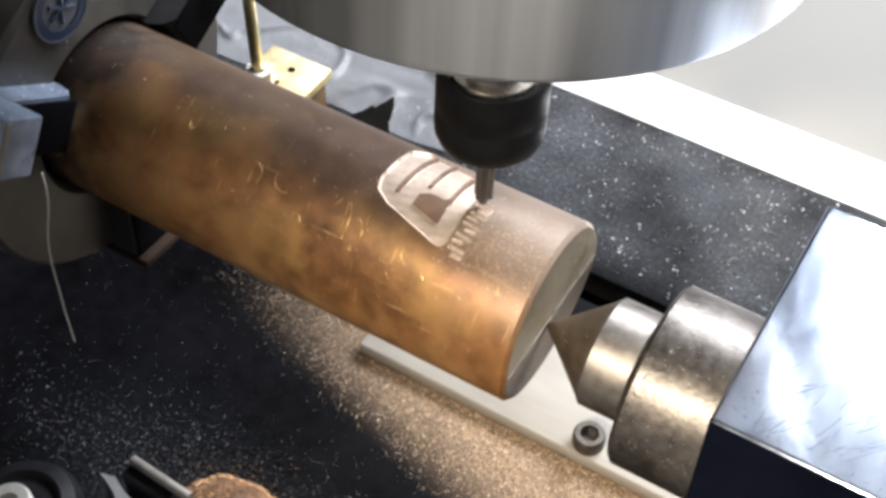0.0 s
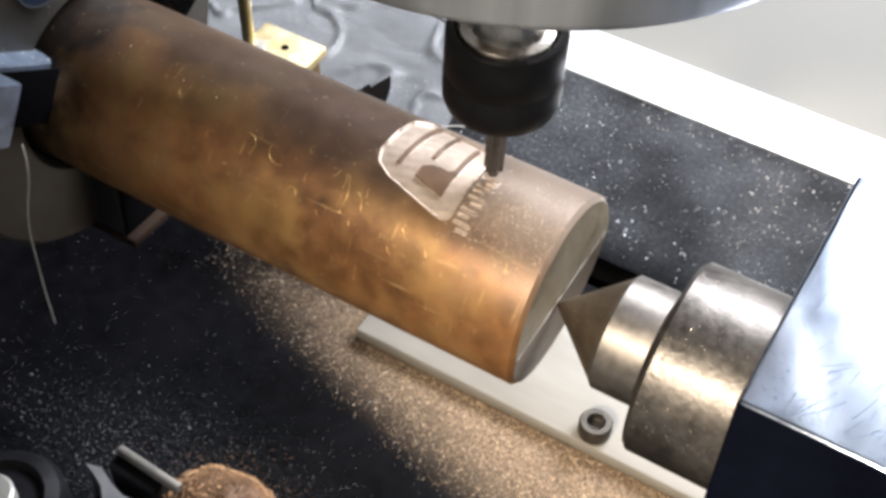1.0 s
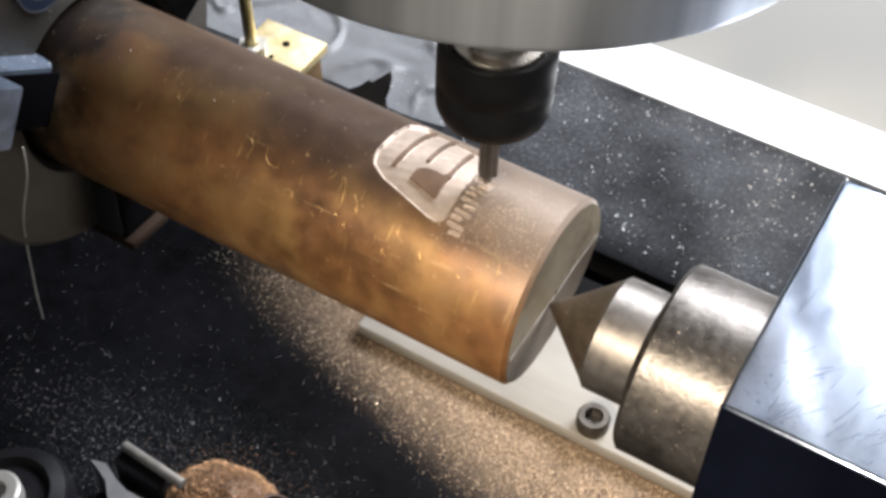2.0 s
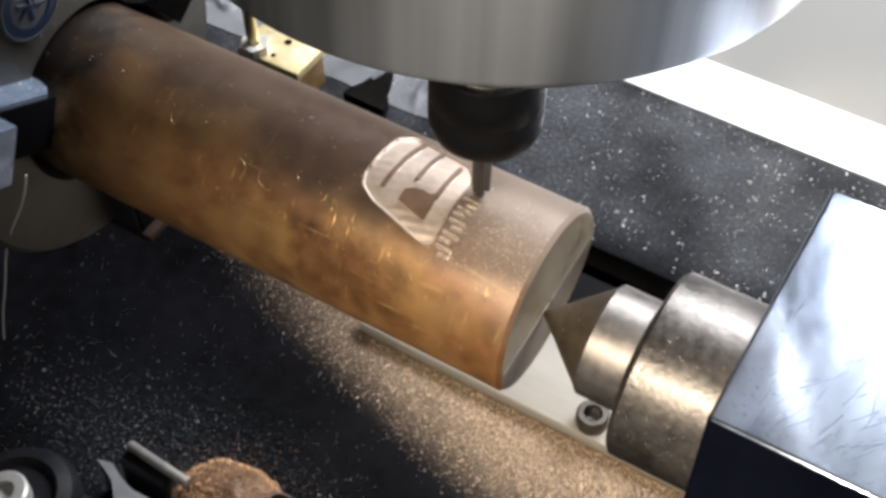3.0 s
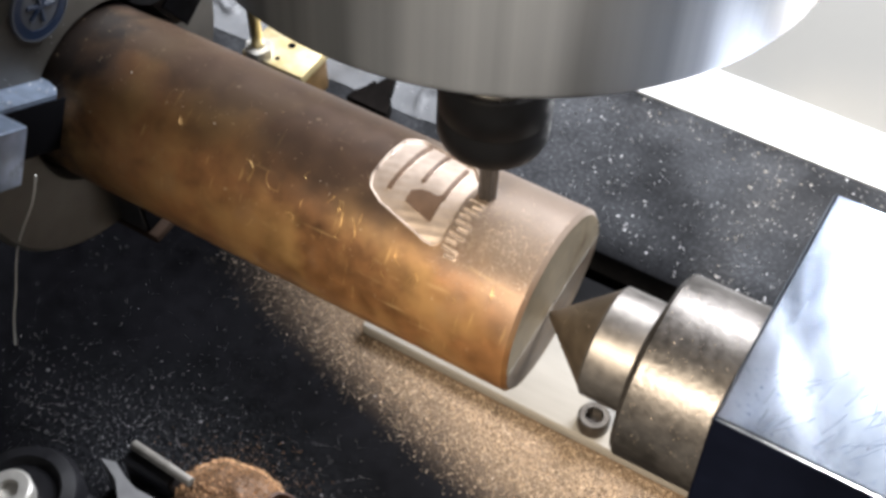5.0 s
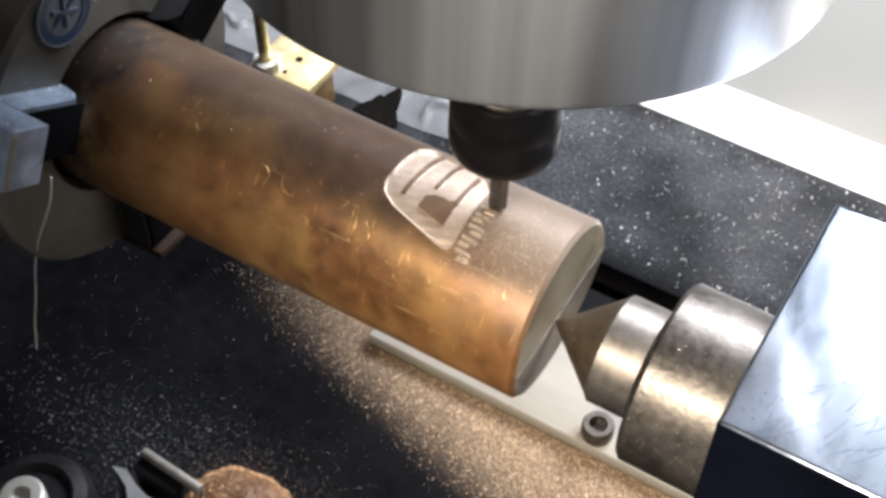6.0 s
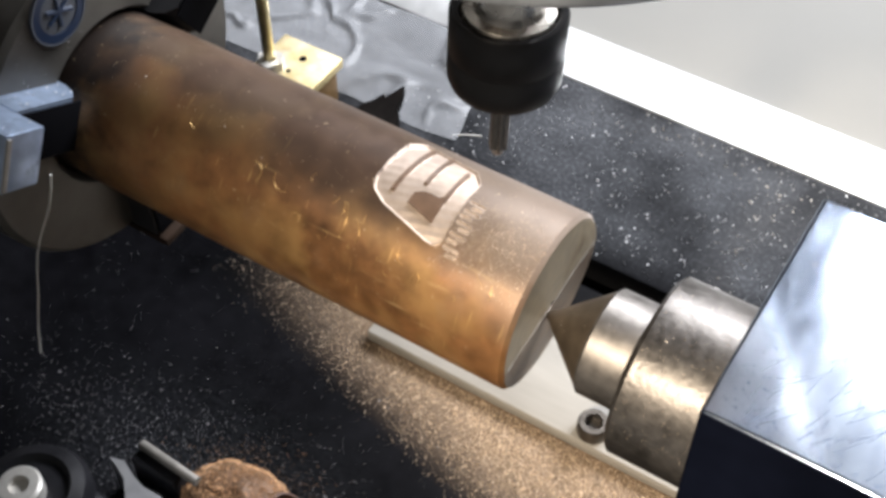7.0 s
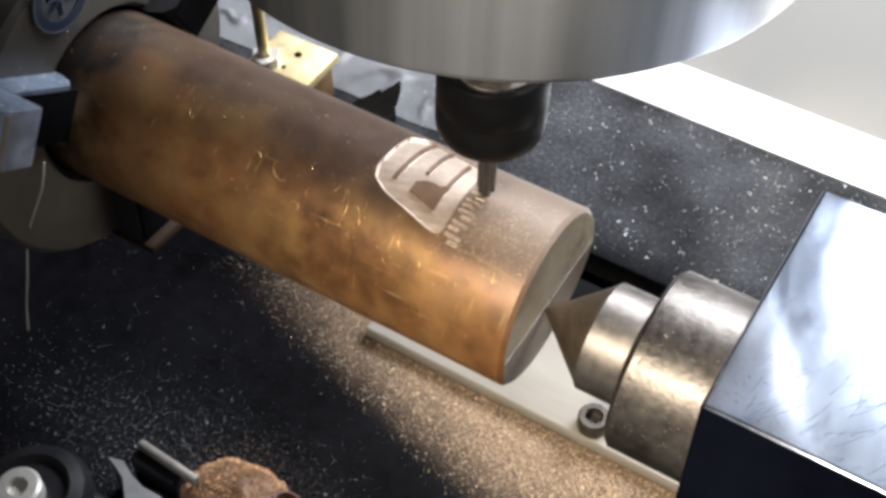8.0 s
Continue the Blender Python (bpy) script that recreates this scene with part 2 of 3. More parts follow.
def bar_surface():
    """Old bronze: brown to ochre patina in blotches, a grey bloom, fine scratches round and along the bar."""
    m = material("bronze_patina", (0.200, 0.094, 0.036), 0.42, 0.40, 0.4, 300, 0.35, ((0.38, 0.222, 0.084), 0.75, 95))
    n, l = m.node_tree.nodes, m.node_tree.links
    bsdf = n["Principled BSDF"]
    base = bsdf.inputs["Base Color"].links[0].from_socket
    tc = n.new("ShaderNodeTexCoord")

    def cloud(scale, detail, stretch=(1, 1, 1)):
        mp = n.new("ShaderNodeMapping")
        mp.inputs["Scale"].default_value = stretch
        l.new(tc.outputs["Object"], mp.inputs[0])
        k = n.new("ShaderNodeTexNoise")
        k.inputs["Scale"].default_value, k.inputs["Detail"].default_value = scale, detail
        l.new(mp.outputs[0], k.inputs["Vector"])
        return k.outputs[0]

    def mixed(fac_socket, lo, hi, amount, under, tint):
        r = n.new("ShaderNodeMapRange")
        l.new(fac_socket, r.inputs[0])
        r.inputs[1].default_value, r.inputs[2].default_value = lo, hi
        r.inputs[4].default_value = amount
        k = n.new("ShaderNodeMix")
        k.data_type = "RGBA"
        l.new(r.outputs[0], k.inputs[0])
        l.new(under, k.inputs[6])
        k.inputs[7].default_value = (*tint, 1)
        return k.outputs[2]
    c = mixed(cloud(45, 6), 0.46, 0.74, 0.36, base, (0.085, 0.040, 0.018))
    c = mixed(cloud(900, 2, (1, 0.15, 0.15)), 0.66, 0.74, 0.5, c, (0.52, 0.33, 0.13))
    c = mixed(cloud(700, 2, (0.12, 1, 1)), 0.68, 0.76, 0.4, c, (0.5, 0.34, 0.16))
    c = mixed(cloud(130, 5), 0.58, 0.70, 0.25, c, (0.24, 0.15, 0.09))
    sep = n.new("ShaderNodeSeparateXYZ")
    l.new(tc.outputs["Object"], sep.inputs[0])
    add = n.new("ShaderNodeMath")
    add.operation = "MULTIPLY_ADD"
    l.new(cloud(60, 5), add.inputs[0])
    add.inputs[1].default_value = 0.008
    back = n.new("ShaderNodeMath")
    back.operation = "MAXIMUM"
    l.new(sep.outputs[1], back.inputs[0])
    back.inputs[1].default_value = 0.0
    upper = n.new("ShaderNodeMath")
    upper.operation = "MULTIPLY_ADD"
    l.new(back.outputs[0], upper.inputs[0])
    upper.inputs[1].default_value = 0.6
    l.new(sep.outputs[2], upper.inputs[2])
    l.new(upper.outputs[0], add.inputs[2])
    # the upper and rear side is a much darker brown
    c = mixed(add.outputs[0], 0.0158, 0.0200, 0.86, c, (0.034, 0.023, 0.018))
    # paler powder round the cutter
    near = n.new("ShaderNodeMath")
    near.operation = "MULTIPLY_ADD"
    l.new(sep.outputs[0], near.inputs[0])
    near.inputs[1].default_value = 0.42
    l.new(add.outputs[0], near.inputs[2])
    c = mixed(near.outputs[0], 0.0092, 0.0175, 0.64, c, (0.25, 0.195, 0.155))
    # black grime where the bar enters the chuck
    grime = n.new("ShaderNodeMath")
    grime.operation = "MULTIPLY_ADD"
    l.new(cloud(170, 6), grime.inputs[0])
    grime.inputs[1].default_value = -0.030
    l.new(sep.outputs[0], grime.inputs[2])
    c = mixed(grime.outputs[0], -0.0985, -0.1060, 0.9, c, (0.012, 0.009, 0.008))
    # dark rubbed patches and pale specks
    c = mixed(cloud(260, 6, (0.5, 1, 1)), 0.56, 0.74, 0.22, c, (0.055, 0.032, 0.018))
    c = mixed(cloud(1500, 2), 0.70, 0.76, 0.55, c, (0.50, 0.38, 0.24))
    l.new(c, bsdf.inputs["Base Color"])
    dull = n.new("ShaderNodeMapRange")
    l.new(add.outputs[0], dull.inputs[0])
    dull.inputs[1].default_value, dull.inputs[2].default_value = 0.0170, 0.0196
    dull.inputs[3].default_value, dull.inputs[4].default_value = 0.42, 0.20
    l.new(dull.outputs[0], bsdf.inputs["Metallic"])
    return m


M_bronze = bar_surface()
M_head = material("grey_enamel", (0.12, 0.115, 0.105), 0.5, 0.1, 0.25, 120, 0.2)
M_film = material("clear_film", (0.45, 0.46, 0.48), 0.38, 0.0, 0.1, 120, 0.2)
M_film.node_tree.nodes["Principled BSDF"].inputs["Alpha"].default_value = 0.34
M_copper = material("copper_swarf", (0.105, 0.056, 0.028), 0.6, 0.25, 0.45, 900, 0.9)
# Near-black that paints in the shade of slots, holes and gaps.
M_void = material("dark_gap", (0.004, 0.004, 0.005), 0.7, 0.0, 0.2, 200, 0.1)
M_void.node_tree.nodes["Principled BSDF"].inputs["Specular IOR Level"].default_value = 0.03


# ---- the room and the bench ----
def room():
    w, h = 2.0, 2.4
    lo, y0, y1 = -0.9, -2.0, 1.12
    floor = part("floor", box(-w, w, y0, y1, lo - 0.1, lo), M_room, smooth=False)
    tagged(floor, "plain grey workshop floor under the machine", "floor", kind="structure")
    ceil = part("ceiling", box(-w, w, y0, y1, lo + h, lo + h + 0.1), M_room, smooth=False)
    tagged(ceil, "plain grey workshop ceiling", "ceiling", kind="structure")
    for name, b in (("wall_west", (-w - 0.1, -w, y0, y1)), ("wall_east", (w, w + 0.1, y0, y1)), ("wall_south", (-w, w, y0 - 0.1, y0))):
        tagged(part(name, box(*b, lo, lo + h), M_room, smooth=False), "plain grey workshop wall", "wall", kind="structure")
    bm = box(-w, -0.2, y1, y1 + 0.1, lo, lo + h)
    box(0.92, w, y1, y1 + 0.1, lo, lo + h, bm=bm)
    box(-0.2, 0.92, y1, y1 + 0.1, lo, 0.75, bm=bm)
    box(-0.2, 0.92, y1, y1 + 0.1, 1.45, lo + h, bm=bm)
    tagged(part("wall_north", bm, M_room, smooth=False), "plain grey workshop wall with a window opening", "wall", kind="structure")


room()


def table():
    """Two slabs with a dark slot between them."""
    bm = box(-0.5, 0.5, -0.115, 0.0715, -0.03, 0, 0.0006)
    box(-0.5, 0.5, 0.0800, 0.137, -0.03, 0, 0.0006, bm=bm)
    b = part("machine_bed", box(-0.5, 0.5, -0.75, 0.60, -0.9, -0.0305, 0.002), M_head)
    tagged(b, "grey painted machine bed under the table", "machine bed", kind="structure")
    ob = part("table", bm, M_table)
    tagged(ob, "black machine table sprinkled with metal chips", "machine table", kind="structure")
    tagged(part("slot_bottom", box(-0.5, 0.5, 0.0716, 0.0799, -0.03, -0.014), M_void), "dark bottom of the table slot", "slot", kind="structure")
    s = part("edge_strip", box(-0.5, 0.5, 0.1372, 0.157, -0.03, 0.0001, 0.0003), M_strip)
    tagged(s, "bright white strip along the table's rear edge", "trim", kind="structure")
    # Unseen panel added so that the spindle sleeve mirrors something bright.
    f = part("front_panel", box(-0.5, 0.5, -0.75, -0.1154, -0.03, -0.0012, 0.001), M_guard)
    tagged(f, "plain off-white panel added before the table as a reflector", "panel", kind="structure")
    g = part("rear_panel", box(-0.5, 0.5, 0.1574, 0.60, -0.03, -0.0012, 0.001), M_guard)
    tagged(g, "plain off-white panel lying behind the table", "panel", kind="structure")


table()

# ---- the bar, with its emblem ----
R = 0.016


def outline_distance(px, py, pts):
    """Signed distance (inside negative) of points to a closed outline."""
    pts = np.array(pts, float)
    d = np.full(px.shape, 1e9)
    inside = np.zeros(px.shape, bool)
    for (x0, y0), (x1, y1) in zip(pts, np.roll(pts, -1, 0)):
        ex, ey = x1 - x0, y1 - y0
        t = np.clip(((px - x0) * ex + (py - y0) * ey) / (ex * ex + ey * ey), 0, 1)
        d = np.minimum(d, np.hypot(px - x0 - t * ex, py - y0 - t * ey))
        if abs(ey) > 1e-9:
            inside ^= ((y0 > py) != (y1 > py)) & (px < x0 + (py - y0) * ex / ey)
    return np.where(inside, -d, d)


def stroke_distance(px, py, a, b, w):
    ex, ey = b[0] - a[0], b[1] - a[1]
    t = np.clip(((px - a[0]) * ex + (py - a[1]) * ey) / (ex * ex + ey * ey + 1e-12), 0, 1)
    return np.hypot(px - a[0] - t * ex, py - a[1] - t * ey) - w


def arc_mm(deg):
    return math.radians(deg) * R * 1000


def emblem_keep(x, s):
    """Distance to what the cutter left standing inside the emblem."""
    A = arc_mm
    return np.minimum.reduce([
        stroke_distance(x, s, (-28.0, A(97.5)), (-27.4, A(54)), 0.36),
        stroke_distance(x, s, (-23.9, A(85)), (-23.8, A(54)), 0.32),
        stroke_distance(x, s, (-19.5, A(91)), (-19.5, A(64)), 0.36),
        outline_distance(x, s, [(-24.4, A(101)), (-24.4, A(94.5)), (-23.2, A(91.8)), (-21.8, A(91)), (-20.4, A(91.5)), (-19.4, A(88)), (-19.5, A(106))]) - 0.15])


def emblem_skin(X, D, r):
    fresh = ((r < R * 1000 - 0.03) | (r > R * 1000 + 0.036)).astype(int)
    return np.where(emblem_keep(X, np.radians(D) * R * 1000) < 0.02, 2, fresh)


def emblem_depth(x, s):
    """Depth of the cut in mm at x mm along the bar and s mm round it."""
    A = arc_mm
    # the rounded shield, its corners drawn in by the rounding radius
    body = outline_distance(x, s, [(-29.7, A(99)), (-30.2, A(94)), (-30.0, A(62)), (-28.8, A(56)), (-19.6, A(62)), (-17.9, A(70)), (-17.6, A(113)), (-18.6, A(112.5)), (-27.6, A(103.5))]) - 1.3
    keep = emblem_keep(x, s)
    cut = np.maximum(body, -keep)
    # the row of small marks beside it: bars only
    marks = np.full(x.shape, 9.0)
    for k, deg in enumerate((117.5, 109.5, 101.5, 93.5, 86.5)):
        c = A(deg)
        marks = np.minimum(marks, stroke_distance(x, s, (-15.4, c - 0.55), (-13.2, c - 0.40), 0.22))
        marks = np.minimum(marks, stroke_distance(x, s, (-15.4 if k % 2 else -14.5, c + 0.55), (-14.1 if k % 2 else -13.2, c + 0.50), 0.20))
    sd = np.minimum(cut, marks)
    ease = np.clip(0.5 - sd / 0.16, 0, 1)
    ease = ease * ease * (3 - 2 * ease)
    deep = np.where(marks < cut, 0.22, 0.42)
    tool = 0.007 * np.sin(x * 2 * math.pi / 0.42) + 0.022 * np.sin(s * 2 * math.pi / 1.7 + x)
    burr = 0.07 * np.exp(-((sd - 0.1) / 0.07) ** 2)
    return -(deep + tool) * ease + burr


def wrapped(name, xs, degs, depth, mats, which, parent, label=""):
    """A piece of the bar's skin over a grid of stations and angles."""
    X, D = np.meshgrid(xs, degs, indexing="ij")
    r = R * 1000 + depth(X, np.radians(D) * R * 1000)
    a = np.radians(D)
    co = np.stack([X, r * np.cos(a), r * np.sin(a)], -1).reshape(-1, 3) / 1000
    nx, nd = X.shape
    i, j = np.meshgrid(np.arange(nx - 1), np.arange(nd - 1), indexing="ij")
    q = np.stack([i * nd + j, i * nd + j + 1, (i + 1) * nd + j + 1, (i + 1) * nd + j], -1).reshape(-1, 4)
    me = bpy.data.meshes.new(name)
    me.from_pydata(co.tolist(), [], q.tolist())
    for mm in mats:
        me.materials.append(mm)
    me.polygons.foreach_set("material_index", which(X, D, r)[:-1, :-1].reshape(-1).astype(np.int32))
    me.shade_smooth()
    ob = new(name, me)
    ob.parent = parent
    return tagged(ob, label)


def vary(m, lo, hi):
    """Every loose piece of one mesh gets its own lightness."""
    n, l = m.node_tree.nodes, m.node_tree.links
    sock = n["Principled BSDF"].inputs["Base Color"]
    src = sock.links[0].from_socket
    g = n.new("ShaderNodeNewGeometry")
    k = n.new("ShaderNodeMapRange")
    k.inputs[3].default_value, k.inputs[4].default_value = lo, hi
    l.new(g.outputs["Random Per Island"], k.inputs[0])
    x = n.new("ShaderNodeVectorMath")
    x.operation = "SCALE"
    l.new(src, x.inputs[0])
    l.new(k.outputs[0], x.inputs["Scale"])
    l.new(x.outputs[0], sock)


def chips(name, spots, mat, parent=None, label="", seed=3):
    """Loose metal chips: small bent slivers at (place, up, size)."""
    rnd = random.Random(seed)
    v, fc = [], []
    for p, up, size in spots:
        p, up = Vector(p), Vector(up)
        t = up.orthogonal().normalized()
        t.rotate(Matrix.Rotation(rnd.uniform(0, 6.283), 3, up))
        w = up.cross(t)
        L, W, Hh = size * rnd.uniform(0.6, 1.3), size * rnd.uniform(0.25, 0.6), size * rnd.uniform(0.15, 0.6)
        b = len(v)
        v += [p - t * L / 2, p + w * W / 2 + up * Hh * rnd.uniform(0, 0.5), p + t * L / 2, p - w * W / 2, p + up * Hh]
        fc += [(b, b + 1, b + 4), (b + 1, b + 2, b + 4), (b + 2, b + 3, b + 4), (b + 3, b, b + 4)]
    me = bpy.data.meshes.new(name)
    me.from_pydata([tuple(q) for q in v], [], fc)
    me.materials.append(mat)
    ob = new(name, me)
    if parent:
        ob.parent = parent
    return tagged(ob, label, kind="stuff")


def saw_halves(bm):
    """The end was sawn from both sides: each half leans back a little from a level ridge."""
    for v in bm.verts:
        if v.co.x > -0.002:
            v.co.x += min(0.0, v.co.z) * 0.07


def bar():
    e = thing("metal_bar", pose(0, 0, AXIS), "brown patinated bronze bar with a freshly engraved emblem", "metal bar")
    dg0, dg1, x0, x1 = 46.0, 124.0, -34.0, -12.0
    flat = lambda x, s: np.zeros(x.shape)
    none = lambda X, D, r: np.zeros(X.shape)
    ring = np.arange(dg0, dg0 + 360.1, 2.0)
    prof = [(0, -0.118), (R, -0.118), (R, x0 / 1000)]
    bm = lathe(prof, 180, ALONG_X)
    lathe([(R, x1 / 1000), (R, -0.0007), (R - 0.0007, 0.0)], 180, ALONG_X, bm)
    saw_halves(bm)
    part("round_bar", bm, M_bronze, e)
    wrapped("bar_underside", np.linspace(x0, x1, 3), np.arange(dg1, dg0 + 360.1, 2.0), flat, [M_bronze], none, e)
    xs, ds = np.linspace(x0, x1, 250), np.linspace(dg0, dg1, 250)
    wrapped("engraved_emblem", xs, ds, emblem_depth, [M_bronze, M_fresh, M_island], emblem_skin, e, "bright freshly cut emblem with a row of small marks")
    bm = lathe([(R - 0.0007 - k * 0.00022, 0.000005 * (k % 2) + 0.000012 * math.sin(k * 0.7)) for k in range(64)] + [(0.0008, 0.0), (0.0, -0.0008)], 128, ALONG_X)
    saw_halves(bm)
    face = part("end_face", bm, [M_face, M_brown_half], e, "sawn end face, upper half grey and lower half darker brown")
    # the lower half takes the darker brown
    for f in face.data.polygons:
        f.material_index = 1 if f.center.z < 0 else 0
    part("ridge", tube([(0.00002 + 0.00003 * math.sin(k * 1.9), -0.0147 + 0.0294 * k / 24, 0.00012 * math.sin(k * 0.8)) for k in range(25)], 0.00006, 6), M_wornedge, face, "fine bright ridge across the face")
    rnd = random.Random(11)
    spots = []
    for k in range(1700):
        x, a = -rnd.uniform(0.5, 17), rnd.gauss(101, 13)
        if k > 1560:
            x, a = -rnd.uniform(0.5, 88), rnd.gauss(100, 22)
        a = radians(a)
        up = (0, math.cos(a), math.sin(a))
        spots.append(((x / 1000, R * up[1], R * up[2]), up, rnd.uniform(0.00012, 0.00030)))
    for x, a in ((-53.2, 88.9), (-51.0, 83.1), (-78.7, 101.0), (-60.0, 108.0)):
        up = (0, math.cos(radians(a)), math.sin(radians(a)))
        spots.append(((x / 1000, R * up[1], R * up[2]), up, 0.0006))
    chips("chips_on_bar", spots, M_powder, e, "pale metal chips lying on the bar")
    # bright nicks and curved scratches
    bm = bmesh.new()
    known = [(-32.5, 125, 5.0, 0.4, 1.35), (-29.6, 129, 4.0, 0.7, 1.25), (-33.5, 121, 2.4, 0.5, 1.4), (-50, 122, 4.2, 1.3, 1.1), (-46.5, 127, 4.4, -1.1, 0.6), (-41, 136, 2.2, 1.4, 0.3), (-17.2, 139, 2.4, 0.8, 1.3), (-21.8, 133, 2.6, -0.9, 1.0), (-5.3, 128, 2.6, 0.3, 1.4)]
    for k in range(34):
        x, a = -rnd.uniform(6, 74), rnd.uniform(112, 165)
        ln, bend, head = rnd.uniform(0.6, 2.4), rnd.uniform(-1.4, 1.4), rnd.uniform(-0.9, 0.9) + 1.4
        if k < len(known):
            x, a, ln, bend, head = known[k]
        path = []
        for i in range(7):
            u = i / 6 - 0.5
            h = head + bend * u
            px, ps = x + ln * u * math.cos(h), radians(a) + ln * u * math.sin(h) / 16
            path.append((px / 1000, (R + 0.000004) * math.cos(ps), (R + 0.000004) * math.sin(ps)))
        tube(path, 0.00006 if k < len(known) else rnd.uniform(0.00002, 0.00005), 5, bm)
    tagged(part("scratches", bm, M_scratch, e), "bright curved scratches", kind="stuff")
    return e


M_pale_chips = material("pale_chips", (0.86, 0.86, 0.86), 0.5, 0.2, 0.2, 2000, 0.2)
M_powder = material("fresh_powder", (0.46, 0.37, 0.29), 0.55, 0.2, 0.3, 2000, 0.2)
vary(M_powder, 0.5, 1.4)
# Old bronze skin in a darker copy; the slits' shadow is in its colour.
M_island = material("old_skin_shaded", (0.105, 0.062, 0.038), 0.5, 0.3, 0.3, 500, 0.3)
M_scratch = material("bare_bronze", (0.42, 0.27, 0.11), 0.4, 0.9, 0.2, 900, 0.2)
bar_thing = bar()


# ---- the chuck ----
def chuck():
    e = thing("lathe_chuck", pose(-0.093, 0, AXIS), "grey steel chuck with stepped jaws, the window's blue painted on one", "chuck")
    part("chuck_body", lathe([(0.0163, -0.034), (0.0318, -0.034), (0.0328, -0.0330), (0.0328, -0.0012), (0.0318, 0), (0.0178, 0), (0.0166, -0.0015), (0.0163, -0.034)], 128, ALONG_X), M_chuck, e)
    # one dark steel for all; the front jaw's blue is painted window reflection
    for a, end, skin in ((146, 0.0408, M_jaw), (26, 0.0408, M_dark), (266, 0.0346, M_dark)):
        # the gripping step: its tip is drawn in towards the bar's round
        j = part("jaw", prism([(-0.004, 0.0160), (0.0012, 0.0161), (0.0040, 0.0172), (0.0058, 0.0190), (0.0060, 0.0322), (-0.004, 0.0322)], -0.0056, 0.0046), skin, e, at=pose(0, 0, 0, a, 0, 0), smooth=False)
        part("jaw_step", box(-0.004, 0.0126 if a < 200 else 0.0085, 0.0324, end, -0.0058, 0.0047, 0.0005), skin if a < 200 else M_jaw_shade, j)
        # thin black sheet for the shade on the step's unlit front
        part("jaw_groove", box(0.0061, 0.0066, 0.0176, 0.0322, -0.0050, 0.0045, 0.0001), M_void, j, "black sheet that paints shade on the gripping step's front")
        if skin is M_jaw:
            part("jaw_edge", box(0.0124, 0.0129, end - 0.0012, end - 0.0002, -0.0052, 0.0042, 0.0001), M_wornedge, j, "pale worn edge")
    rnd = random.Random(31)
    up = Vector((0, -math.sin(radians(326)), math.cos(radians(326))))
    out = Vector((0, math.cos(radians(146)), math.sin(radians(146))))
    spots = []
    for k in range(34):
        u = rnd.uniform(0.017, 0.040)
        x = rnd.uniform(0.0, 0.0055 if u < 0.033 else 0.012)
        w = 0.0056 if u < 0.0322 else 0.0058
        spots.append((Vector((x, 0, 0)) + out * u + up * w, up, rnd.choice((0.0002, 0.0003, 0.0004, 0.0007))))
    for k in range(30):
        a, r = radians(rnd.uniform(85, 150)), rnd.uniform(0.019, 0.031)
        spots.append((Vector((0.0, r * math.cos(a), r * math.sin(a))), Vector((1, 0, 0)), rnd.uniform(0.0002, 0.0004)))
    chips("chips_on_chuck", spots, M_pale_chips, e, "pale metal chips on the jaw and chuck face")
    spot = pose(0.0001, -0.0052, 0.0268) @ ALONG_X
    badge = part("badge", lathe([(0, 0), (0.0058, 0), (0.0058, 0.0002), (0.0046, 0.0003), (0.0, 0.0003)], 48, spot), M_pale, e, "round blue and white maker's badge")
    part("badge_ring", lathe([(0.0043, 0.0002), (0.0059, 0.0002), (0.0059, 0.0005), (0.0043, 0.0005), (0.0043, 0.0002)], 48, spot), M_blue, badge)
    part("badge_rim", lathe([(0.0059, 0.0), (0.0063, 0.0), (0.0063, 0.0006), (0.0059, 0.0006), (0.0059, 0.0)], 48, spot), M_pale, badge)
    bm = bmesh.new()
    for ang in (20, 80, 150):
        tube([(0.0005, -0.0052 + 0.0030 * math.cos(radians(ang)) * k, 0.0268 + 0.0030 * math.sin(radians(ang)) * k) for k in (-1, 0.2, 1)], 0.00045, 6, bm)
    part("badge_mark", bm, M_blue, badge)
    return e


chuck_thing = chuck()


def headstock():
    e = thing("headstock", pose(0, 0, 0), "grey painted headstock body behind the chuck", "headstock")
    part("housing", lathe([(0, -0.22), (0.030, -0.22), (0.030, -0.136), (0.028, -0.134), (0, -0.134)], 64, pose(0, 0, AXIS) @ ALONG_X), M_head, e)
    part("spindle_flange", lathe([(0, -0.1339), (0.024, -0.1339), (0.024, -0.1302), (0, -0.1302)], 64, pose(0, 0, AXIS) @ ALONG_X), M_oldsteel, e)
    part("pedestal", box(-0.22, -0.19, -0.02, 0.02, 0, AXIS - 0.0285, 0.002), M_head, e)


headstock()


def shaving():
    """A long thin curl of metal that hangs from a jaw and sways."""
    e = thing("metal_shaving", pose(-0.0845, -0.0245, AXIS + 0.0085), "long thin pale metal shaving hanging from the jaw", "metal shaving")
    pts = [(-0.0012 * math.sin(k / 14 * math.pi * 1.1) + 0.0004 * math.sin(k * 0.9), 0.0005 * math.sin(k * 0.6), -0.060 * k / 14) for k in range(15)]
    part("strand", tube(pts, 0.00016, 6), M_wire, e)
    return e


shaving_thing = shaving()


